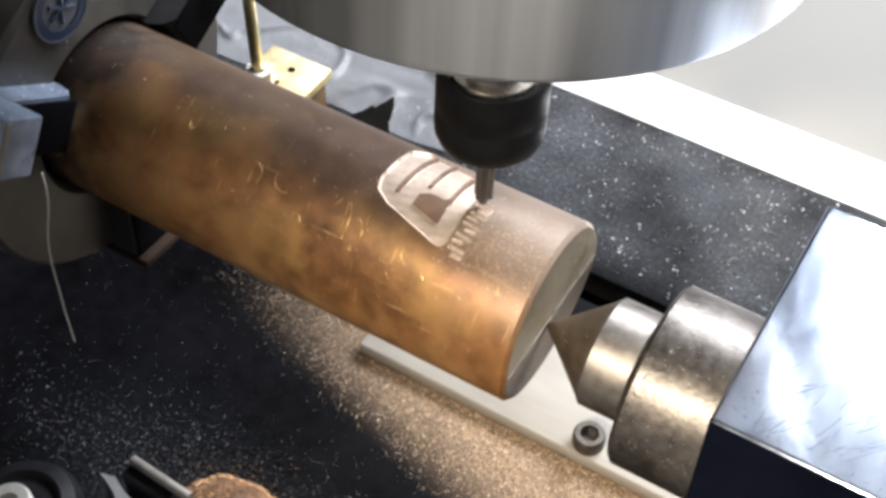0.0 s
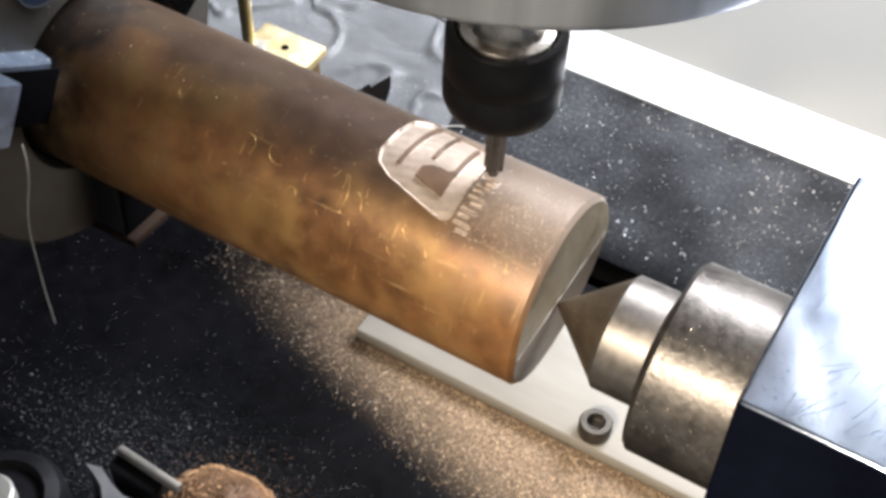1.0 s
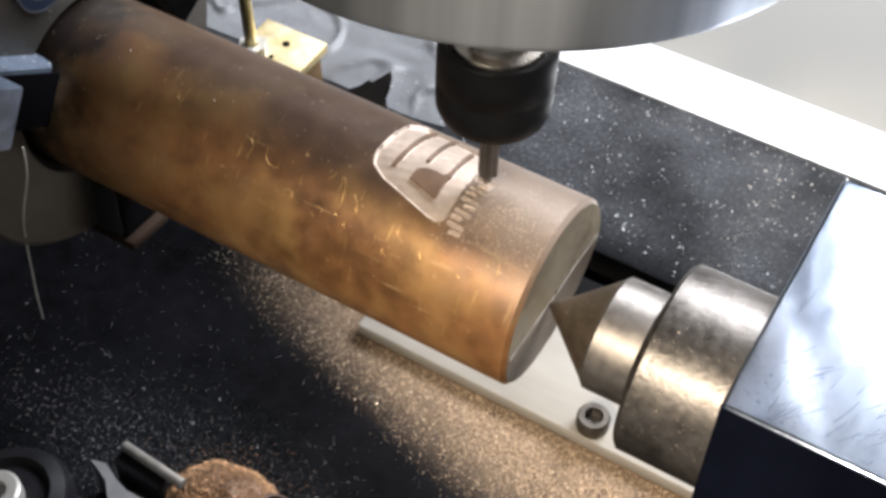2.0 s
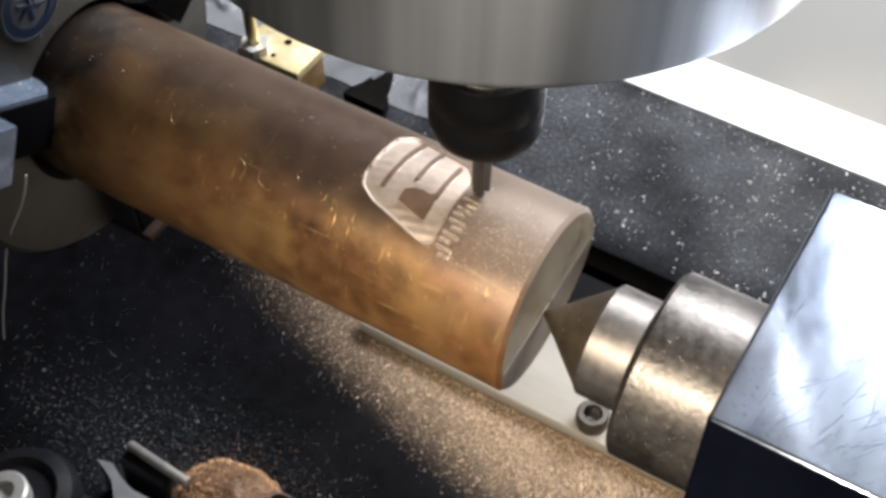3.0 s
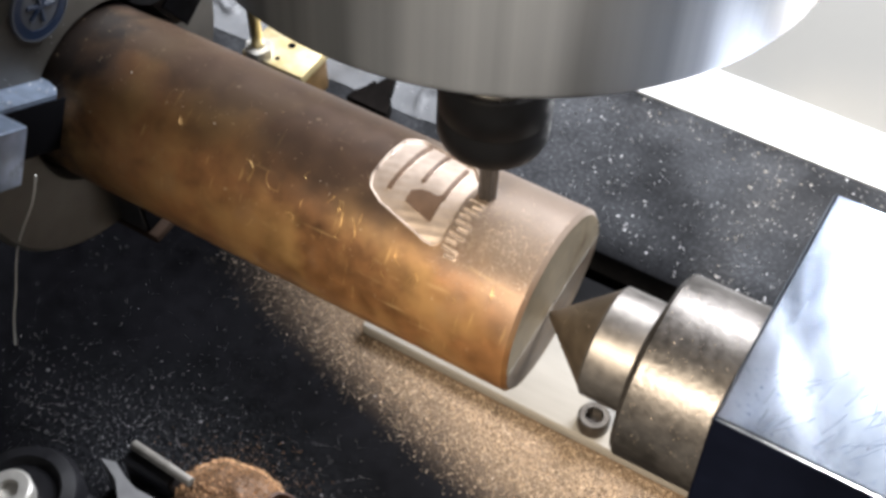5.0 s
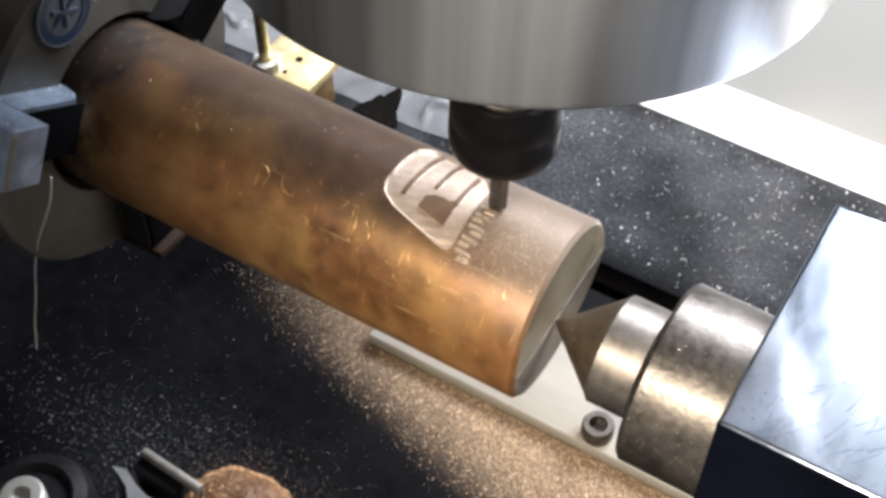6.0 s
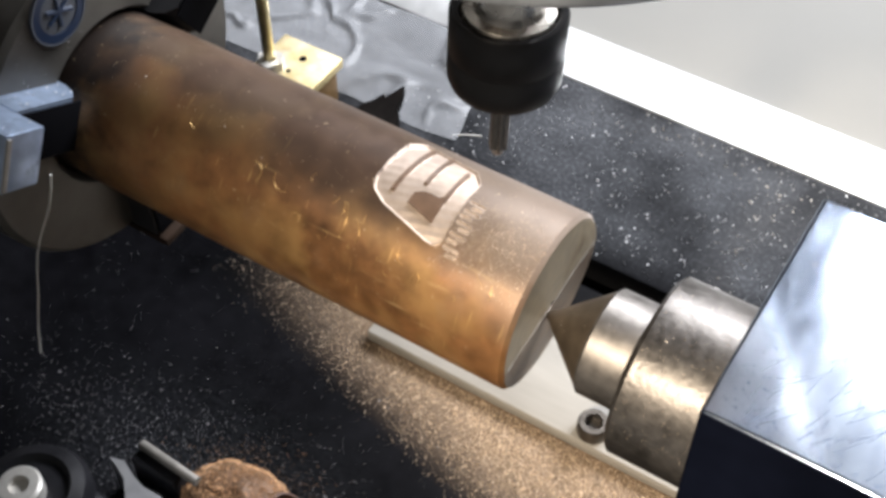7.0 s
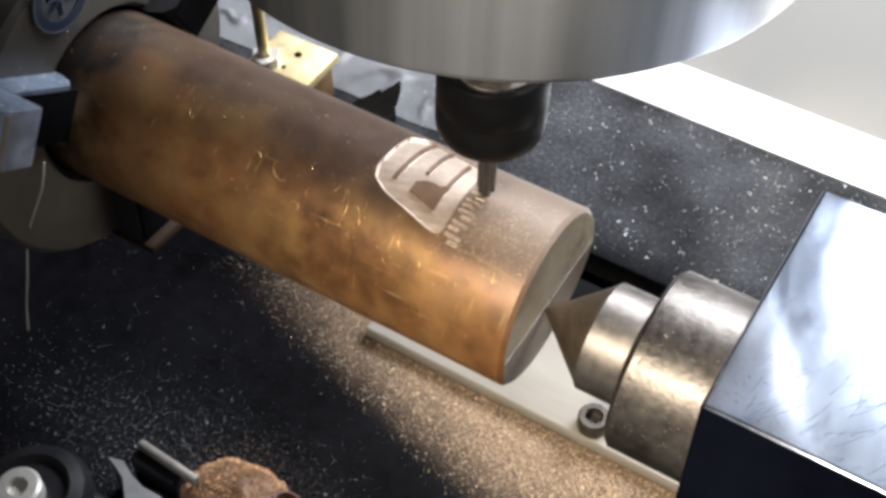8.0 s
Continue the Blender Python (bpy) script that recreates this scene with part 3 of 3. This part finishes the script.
# ---- the tailstock ----
def tailstock():
    e = thing("tailstock", pose(0, 0, 0), "bright scraped steel tailstock with a live centre", "tailstock")
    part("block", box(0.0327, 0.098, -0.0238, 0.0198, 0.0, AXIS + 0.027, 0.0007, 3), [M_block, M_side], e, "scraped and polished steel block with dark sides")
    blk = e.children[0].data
    # upright faces take the near-black material
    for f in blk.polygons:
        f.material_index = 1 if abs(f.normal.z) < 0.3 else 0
    t = pose(0, -0.0013, AXIS - 0.0013) @ ALONG_X
    collar = part("collar", lathe([(0, 0.018), (0.0146, 0.018), (0.0153, 0.0187), (0.0153, 0.0335), (0, 0.0335)], 128, t), M_oldsteel, e, "dull pitted steel collar")
    part("set_screw", lathe([(0, 0.0145), (0.0009, 0.0145), (0.0009, 0.01545), (0, 0.01545)], 16, t @ pose(0, 0, 0.0285) @ Matrix.Rotation(radians(180), 4, "Z") @ pose(0, 0, 0, 0, 90, 0) @ pose(0, 0, 0, 70, 0, 0)), M_void, collar)
    part("centre_nose", lathe([(0, 0.0095), (0.0088, 0.0095), (0.0093, 0.0100), (0.0093, 0.0168), (0.0086, 0.0174), (0, 0.0174)], 96, t), M_steel, e)
    # near-black ring in the gap between nose and collar
    part("seal_ring", lathe([(0, 0.0173), (0.0105, 0.0173), (0.0105, 0.0182), (0, 0.0182)], 96, t), M_void, e)
    part("cone", lathe([(0, -0.0002), (0.0004, 0.0), (0.0088, 0.0096), (0, 0.0096)], 96, t), M_cone, e, "brownish ground steel cone")
    rnd = random.Random(5)
    spots = []
    for k in range(320):
        x, a = rnd.uniform(0.0188, 0.031), radians(rnd.uniform(70, 175))
        up = (0, math.cos(a), math.sin(a))
        spots.append(((x, -0.0013 + 0.0153 * up[1], AXIS - 0.0013 + 0.0153 * up[2]), up, rnd.uniform(0.00012, 0.00032)))
    for k in range(40):
        x = rnd.uniform(0.003, 0.016)
        r = min(0.0093, 0.0006 + (x + 0.0007) * 0.796)
        a = radians(rnd.uniform(80, 140))
        up = (0, math.cos(a), math.sin(a))
        spots.append(((x, -0.0013 + r * up[1], AXIS - 0.0013 + r * up[2]), up, rnd.uniform(0.00015, 0.0003)))
    for k in range(30):
        spots.append(((rnd.uniform(0.034, 0.07), rnd.uniform(-0.022, 0.018), AXIS + 0.027), (0, 0, 1), rnd.uniform(0.00015, 0.00035)))
    bm = bmesh.new()
    top = AXIS + 0.027
    for k in range(190):
        x, y, ln, h = rnd.uniform(0.036, 0.094), (rnd.uniform(-0.0225, -0.010) if k % 3 else rnd.uniform(-0.022, 0.018)), rnd.uniform(0.001, 0.006), radians(rnd.gauss(62, 14))
        pts = []
        for i in range(6):
            u = ln * (i / 5 - 0.5)
            px, py = x + u * math.cos(h + u * 20), y + u * math.sin(h + u * 20)
            pts.append((min(0.097, max(0.0345, px)), min(0.0185, max(-0.0225, py)), top - 0.00003))
        tube(pts, rnd.uniform(0.00004, 0.00007), 5, bm)
    tagged(part("scrape_marks", bm, M_scrape, e), "fine bright scrape marks on the block", kind="stuff")
    chips("chips_on_tailstock", spots, M_chips, e, "pale metal chips on the steel")


M_scrape = material("scraped_steel", (0.045, 0.065, 0.11), 0.6, 0.3, 0.1, 900, 0.1)
M_side = material("near_black_side", (0.003, 0.004, 0.009), 0.5, 0.0, 0.3, 200, 0.2)
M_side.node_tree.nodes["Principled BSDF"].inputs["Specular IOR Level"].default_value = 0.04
M_cone = material("cone_steel", (0.17, 0.135, 0.10), 0.42, 0.85, 0.25, 500, 0.25)
tailstock()


def base_plate():
    e = thing("base_plate", pose(0, 0, 0), "brushed aluminium base plate under the tailstock", "base plate")
    part("plate", box(-0.0605, 0.12, 0.0282, 0.0585, 0.0, 0.0038, 0.0008), M_alu, e)


base_plate()


M_screw = material("stained_screw", (0.060, 0.052, 0.044), 0.42, 0.8, 0.4, 900, 0.4)


def screw():
    e = thing("cap_screw", pose(-0.0010, 0.0322, 0.0038), "dark socket-head cap screw in the aluminium plate", "screw")
    part("head", lathe([(0, 0), (0.0036, 0), (0.0037, 0.0004), (0.0037, 0.0034), (0.0033, 0.0040), (0.0021, 0.0040), (0.0021, 0.0038)], 48), M_screw, e)
    hexes = [(0.0021 * math.cos(k * math.pi / 3), 0.0021 * math.sin(k * math.pi / 3)) for k in range(6)]
    bm = bmesh.new()
    hi = [bm.verts.new((x, y, 0.0039)) for x, y in hexes]
    lo = [bm.verts.new((x * 0.9, y * 0.9, 0.0016)) for x, y in hexes]
    for i in range(6):
        bm.faces.new((hi[i], hi[(i + 1) % 6], lo[(i + 1) % 6], lo[i]))
    bm.faces.new(lo)
    part("hex_socket", bm, M_oldsteel, e, smooth=False)


screw()


# ---- the spindle ----
LEAN_BACK = -3.4


def spindle_pose(x, z):
    return pose(x / 1000, 0.0018, AXIS + z / 1000) @ pose(0, 0, 0, LEAN_BACK, 0, 0)


def spindle():
    e = thing("milling_spindle", spindle_pose(-14, 16), "polished steel spindle with a black collet nut and an engraving cutter", "milling spindle")
    part("sleeve", lathe([(0, 0.0545), (0.0390, 0.0560), (0.0398, 0.0563), (0.0400, 0.0570), (0.0400, 0.24), (0, 0.24)], 192), M_chrome, e, "bright steel sleeve, reflected streaks put into its colour")
    # Unseen plate added to keep window light off the chuck end.
    part("mounting_plate", box(-0.150, 0.008, 0.058, 0.072, 0.080, 0.30, 0.001), M_head, e, "dark grey unseen plate added to shade the chuck end")
    part("shaft", lathe([(0, 0.018), (0.0067, 0.018), (0.0067, 0.0262), (0.0064, 0.0267), (0.0050, 0.0269), (0.0046, 0.0278), (0.0046, 0.057), (0, 0.057)], 64), M_shaft, e)
    part("collet_nut", lathe([(0.0019, 0.0134), (0.0066, 0.0134), (0.0077, 0.0141), (0.0082, 0.0154), (0.0083, 0.0168), (0.0083, 0.0194), (0.00818, 0.0196), (0.00818, 0.0200), (0.0083, 0.0202), (0.0083, 0.0262), (0.0080, 0.0267), (0.0072, 0.0267), (0.0069, 0.0264), (0.0069, 0.0200)], 128), M_nut, e, "blackened round collet nut")
    pts = []
    for k in range(24):
        r = 0.00150 if k % 4 < 2 else 0.00112
        pts.append((r * math.cos(k * math.pi / 12), r * math.sin(k * math.pi / 12)))
    bm = prism(pts, 0.0012, 0.0145)
    lathe([(0, 0), (0.0008, 0.0), (0.00112, 0.0013), (0, 0.0013)], 24, None, bm)
    part("cutter", bm, M_carbide, e, "fluted steel engraving cutter", smooth=False)
    return e


spindle_thing = spindle()


# ---- behind the bar ----
def brass_stand():
    e = thing("brass_stand", pose(-0.1235, 0.0875, 0), "small brass plate with a brass pin standing on it", "brass stand")
    part("foot", box(-0.0085, 0.0085, -0.0055, 0.0065, 0, 0.0118, 0.0006), M_foot, e, "brown block under the brass plate")
    plate = part("top_plate", box(-0.0100, 0.0098, -0.0070, 0.0080, 0.0119, 0.0150, 0.0004), M_brassplate, e)
    # flat black discs painted in for the shade of two holes
    part("hole", lathe([(0, 0.0150), (0.0011, 0.0150), (0.0011, 0.0151), (0, 0.0151)], 20, pose(0.0005, 0.0020, 0)), M_void, plate)
    part("hole", lathe([(0, 0.0150), (0.0007, 0.0150), (0.0007, 0.0151), (0, 0.0151)], 16, pose(0.0000, -0.0042, 0)), M_void, plate)
    pin = part("pin", lathe([(0, 0.0152), (0.00165, 0.0152), (0.00165, 0.085), (0.0013, 0.0855), (0, 0.0855)], 32, pose(-0.0060, -0.0045, 0)), M_brass, e)
    part("pin_nut", lathe([(0.0017, 0.0151), (0.0040, 0.0151), (0.0040, 0.0176), (0.0017, 0.0176), (0.0017, 0.0151)], 6, pose(-0.0054, -0.0048, 0)), M_bright, pin)


M_brassplate = material("dusty_brass", (0.62, 0.50, 0.26), 0.5, 0.45, 0.2, 300, 0.2, ((0.70, 0.66, 0.55), 0.7, 130))
M_foot = material("brown_block", (0.22, 0.13, 0.05), 0.5, 0.3, 0.3, 200, 0.2)
brass_stand()


def torn_scrap():
    e = thing("torn_scrap", pose(-0.0985, 0.0945, 0.0005), "dark jagged scrap standing on the table", "scrap")
    pts = [(-0.0075, -0.005), (-0.0068, -0.002), (-0.0050, 0.0010), (-0.0042, 0.0042), (-0.0030, 0.0034), (-0.0022, 0.0060), (-0.0010, 0.0102), (0.0008, 0.0058), (0.0020, 0.0012), (0.0042, -0.0004), (0.0058, -0.0052)]
    part("scrap_piece", prism(pts, 0, 0.0042), M_scrap, e, smooth=False)


M_scrap = material("dark_scrap", (0.006, 0.005, 0.0045), 0.75, 0.0, 0.4, 400, 0.5)
M_scrap.node_tree.nodes["Principled BSDF"].inputs["Specular IOR Level"].default_value = 0.02
torn_scrap()


def film_sheet():
    e = thing("plastic_film", pose(0, 0, 0.0004), "wrinkled clear plastic film lying on the table", "plastic film")
    xs, ys = np.linspace(-0.172, -0.080, 110), np.linspace(0.096, 0.136, 50)
    v, fc = [], []
    for i, x in enumerate(xs):
        for j, y in enumerate(ys):
            p = Vector((x * 42 + y * 25, y * 95 - x * 30, 0.3))
            crease = max(0, 1 - abs(noise.noise(Vector((x * 55 - y * 20, y * 50 + x * 35, 1.7)))) * 9)
            h = abs(noise.noise(p * 0.6)) * 0.0030 + abs(noise.noise(p * 2.7)) * 0.0003 + crease * 0.0016
            lim = min(1, (xs[-1] - x) / 0.008, (y - ys[0]) / 0.006, (ys[-1] - y) / 0.003)
            wob = 0.005 * noise.noise(Vector((x * 60, y * 60, 4)))
            v.append((x + wob, min(y + wob * 0.5, 0.1368), 0.0002 + max(0, lim) * h))
    m = len(ys)
    for i in range(len(xs) - 1):
        for j in range(m - 1):
            fc.append((i * m + j, (i + 1) * m + j, (i + 1) * m + j + 1, i * m + j + 1))
    me = bpy.data.meshes.new("sheet")
    me.from_pydata(v, [], fc)
    me.materials.append(M_film)
    me.shade_smooth()
    new("sheet", me).parent = e


film_sheet()


# ---- in front of the bar ----
def swarf_heap():
    e = thing("swarf_heap", pose(-0.057, -0.0265, 0), "heap of coppery brown swarf with a dark hollow", "swarf heap")
    bm = bmesh.new()
    bmesh.ops.create_icosphere(bm, subdivisions=5, radius=1)
    for q in bm.verts:
        d = q.co.normalized()
        k = 1 + 0.06 * noise.noise(d * 3) + 0.03 * noise.noise(d * 11) + 0.03 * noise.noise(d * 40)
        q.co = Vector((d.x * 0.0135 * k, d.y * 0.0105 * k, max(-0.0, d.z) * 0.0125 * k))
    part("mound", bm, M_copper, e)
    part("hollow", lathe([(0.0, 0.0004), (0.0030, 0.0006), (0.0036, 0.0032), (0.0042, 0.0030), (0.0046, 0.0)], 32, pose(0.0098, 0.0030, 0.0060, -18, 28, 0)), M_hollow, e)
    rnd = random.Random(21)
    spots = []
    for k in range(9000):
        a, u = rnd.uniform(0, 6.283), math.sqrt(1 - rnd.random() ** 2)
        n = Vector((math.cos(a) * u, math.sin(a) * u, math.sqrt(max(0, 1 - u * u))))
        kk = 1 + 0.06 * noise.noise(n * 3) + 0.03 * noise.noise(n * 11) + 0.03 * noise.noise(n * 40) + rnd.uniform(0, 0.05)
        spots.append(((n.x * 0.0136 * kk, n.y * 0.0106 * kk, n.z * 0.0126 * kk), n, rnd.uniform(0.0002, 0.0006)))
    for k in range(2600):
        a, u = rnd.uniform(0, 6.283), 0.95 + abs(rnd.gauss(0, 0.42))
        spots.append(((math.cos(a) * u * 0.0136, math.sin(a) * u * 0.0106, 0.0002), (0, 0, 1), rnd.uniform(0.0001, 0.0004)))
    chips("swarf", spots, M_swarf, e, "coppery curls of swarf")


M_swarf = material("swarf_copper", (0.36, 0.205, 0.105), 0.45, 0.5, 0.5, 1500, 0.3)
vary(M_swarf, 0.25, 1.5)
# The shade inside the hollow is put into this dark brown.
M_hollow = material("hollow_dark", (0.05, 0.02, 0.010), 0.7, 0.1, 0.3, 300, 0.4)
swarf_heap()


def steel_pin():
    e = thing("steel_pin", pose(0, 0, 0), "short bright steel pin lying against the swarf heap", "steel pin")
    part("pin_rod", lathe([(0, 0), (0.0009, 0), (0.0011, 0.0003), (0.0011, 0.0165), (0, 0.0165)], 32, pose(-0.0820, -0.0275, 0.0108) @ pose(0, 0, 0, 0, 0, -3) @ ALONG_X), M_pin, e)
    # Black box put in for the shadow under the pin.
    part("pin_block", box(-0.0826, -0.070, -0.0312, -0.0262, 0, 0.0095, 0.0008), M_plastic, e)


M_pin = material("dull_pin", (0.19, 0.178, 0.16), 0.45, 0.5, 0.2, 600, 0.2)
steel_pin()


def curved_bracket():
    e = thing("curved_bracket", pose(0, 0, 0), "flat grey curved steel bracket", "bracket")
    pts = [(-0.0845, -0.0345), (-0.0812, -0.0335), (-0.0772, -0.0352), (-0.0735, -0.0362), (-0.0690, -0.0360), (-0.0650, -0.0372), (-0.0650, -0.0440), (-0.0715, -0.0440), (-0.0752, -0.0400), (-0.0785, -0.0368), (-0.0815, -0.0355)]
    part("bracket_plate", prism(pts, 0.0, 0.0130), M_bracket, e, smooth=False)


M_bracket = material("grey_bracket", (0.21, 0.21, 0.215), 0.4, 0.5, 0.15, 300, 0.15)
curved_bracket()


def clamp_knob():
    e = thing("clamp_foot", pose(-0.0920, -0.0500, 0), "black plastic clamp foot with a bright cap screw", "clamp foot")
    part("housing", lathe([(0, 0), (0.0120, 0), (0.0124, 0.001), (0.0124, 0.0125), (0.0112, 0.0150), (0.0085, 0.0158), (0.0075, 0.0140), (0, 0.0140)], 64), M_plastic, e)
    part("arm", box(0.004, 0.0140, -0.012, 0.0095, 0, 0.0105, 0.003, 3), M_plastic, e)
    part("cap_screw", lathe([(0, 0.0140), (0.0046, 0.0140), (0.0048, 0.0146), (0.0048, 0.0182), (0.0042, 0.0188), (0.0022, 0.0188), (0.0022, 0.0170), (0, 0.0170)], 48, pose(-0.0008, -0.0015, 0)), M_bright, e, "bright steel cap screw")


clamp_knob()


# ---- loose chips on the table ----
def table_chips():
    rnd = random.Random(7)
    spots = []
    while len(spots) < 36000:
        x, y = rnd.uniform(-112, 22), rnd.uniform(-6, 36)
        if x > -61 and y > 28:
            continue
        lim = -0.26 * min(x, -12)
        d = min(1, max(0, (y - lim + 6) / 19)) ** 1.8 * min(1, max(0.05, (x + 112) / 70)) * (0.55 + 0.45 * noise.noise(Vector((x * 0.12, y * 0.12, 2))))
        if rnd.random() < d:
            spots.append(((x / 1000, y / 1000, 0.0), (0, 0, 1), rnd.choice((0.00015, 0.00022, 0.0003, 0.0005)) * rnd.uniform(0.7, 1.2)))
    chips("dust_along_plate", spots, M_chips, None, "tan metal dust heaped along the base plate")["category"] = "metal dust"
    spots = []
    while len(spots) < 4200:
        x, y = rnd.uniform(-140, 0), rnd.uniform(-60, 30)
        d = 0.05 + 0.9 * math.exp(-((x + 84) / 30) ** 2 - ((y + 24) / 15) ** 2) + 0.75 * math.exp(-((x + 40) / 22) ** 2 - ((y + 24) / 12) ** 2)
        if rnd.random() < d:
            spots.append(((x / 1000, y / 1000, 0.0), (0, 0, 1), (rnd.uniform(0.0005, 0.0008) if rnd.random() < 0.012 else rnd.uniform(0.00012, 0.00034))))
    spots.append(((-0.1294, 0.0256, 0.0), (0, 0, 1), 0.0012))
    chips("scattered_chips", spots, M_grey_chips, None, "grey chips strewn over the black table")["category"] = "metal chips"
    spots = []
    while len(spots) < 2100:
        x, y = rnd.uniform(-100, 80), rnd.uniform(81.5, 136)
        if rnd.random() < 0.35 + 0.65 * noise.noise(Vector((x * 0.05, y * 0.05, 7))) + (0.2 if x > -40 else 0):
            spots.append(((x / 1000, y / 1000, 0.0), (0, 0, 1), rnd.choice((0.0002, 0.00025, 0.0003, 0.0004, 0.0006, 0.0008, 0.0011))))
    for x, y, size in ((-34.2, 109.0, 0.0011), (-5.6, 92.1, 0.0012), (-20.0, 100.0, 0.0010)):
        spots.append(((x / 1000, y / 1000, 0.0), (0, 0, 1), size))
    chips("chips_behind_bar", spots, M_pale_chips, None, "pale chips strewn on the table behind the bar")["category"] = "metal chips"


M_grey_chips = material("grey_chips", (0.40, 0.395, 0.40), 0.5, 0.3, 0.3, 2000, 0.2)

vary(M_grey_chips, 0.5, 1.5)
vary(M_chips, 0.55, 1.4)
vary(M_pale_chips, 0.45, 1.25)
table_chips()


def sliver():
    e = thing("metal_sliver", pose(0, 0, 0), "short pale metal sliver lying on the table", "metal sliver")
    part("sliver_strand", tube([SLIVER_A, ((SLIVER_A[0] + SLIVER_B[0]) / 2, (SLIVER_A[1] + SLIVER_B[1]) / 2 + 0.0003, 0.0003), SLIVER_B], 0.00022, 6), M_wire, e)


SLIVER_A, SLIVER_B = (-0.0799, 0.0987, 0.0002), (-0.0727, 0.1027, 0.0002)
sliver()


# ---- what moves ----
def motions():
    turn = [(0, 0), (0.5, 0.5), (1.0, 0.4), (1.5, -0.6), (2.8, -1.2), (3.0, 6.1), (3.5, 6.5), (4.0, 6.5), (4.5, 6.8), (5.0, 6.4), (5.2, 6.2), (6.3, 1.0), (6.5, 0.5), (7.0, 6.2), (7.5, 6.9), (8.0, 0.5)]
    walk(bar_thing, [(t, pose(0, 0, AXIS, a, 0, 0)) for t, a in turn])
    walk(chuck_thing, [(t, pose(-0.093, 0, AXIS, a, 0, 0)) for t, a in turn])
    tool = [(0, -14.7, 17.0), (0.5, -14.2, 17.2), (1.0, -14.2, 17.0), (1.5, -13.8, 17.2), (3.0, -13.9, 16.2), (3.5, -13.9, 16.0), (4.0, -13.8, 15.9), (4.5, -13.7, 16.3), (5.0, -13.8, 14.9), (5.2, -13.8, 14.8),
            (6.3, -13.4, 15.7), (6.5, -13.2, 20.3), (6.7, -12.6, 24.6), (7.0, -12.4, 27.3), (7.2, -12.9, 24.5), (7.4, -13.2, 21.5), (7.5, -12.9, 20.4), (7.7, -12.9, 16.2), (8.0, -13.6, 16.1)]
    walk(spindle_thing, [(t, spindle_pose(x, z)) for t, x, z in tool])
    hang = [(0, 0, -0.197, 0.036), (0.5, 0.5, -0.205, 0.037), (1.0, 0.4, -0.215, 0.039), (1.5, -0.6, -0.225, 0.041), (2.8, -1.2, -0.335, -0.085), (3.0, 6.1, -0.349, -0.098), (3.5, 6.5, -0.335, -0.104), (4.0, 6.5, -0.269, -0.121),
            (4.5, 6.8, -0.267, -0.116), (5.0, 6.4, -0.322, -0.104), (5.2, 6.2, -0.318, -0.102), (6.3, 1.0, -0.290, -0.086), (6.5, 0.5, -0.286, -0.084), (7.0, 6.2, -0.268, -0.104), (7.5, 6.9, -0.304, -0.078), (8.0, 0.5, -0.324, -0.082)]
    rows = []
    for t, a, dx, dy in hang:
        at = pose(0, 0, AXIS, a, 0, 0) @ Vector((-0.0845, -0.0245, 0.0085))
        swing = Vector((0, 0, -1)).rotation_difference(Vector((dx, dy, -math.sqrt(1 - dx * dx - dy * dy))))
        rows.append((t, Matrix.Translation(at) @ swing.to_matrix().to_4x4()))
    walk(shaving_thing, rows)


motions()
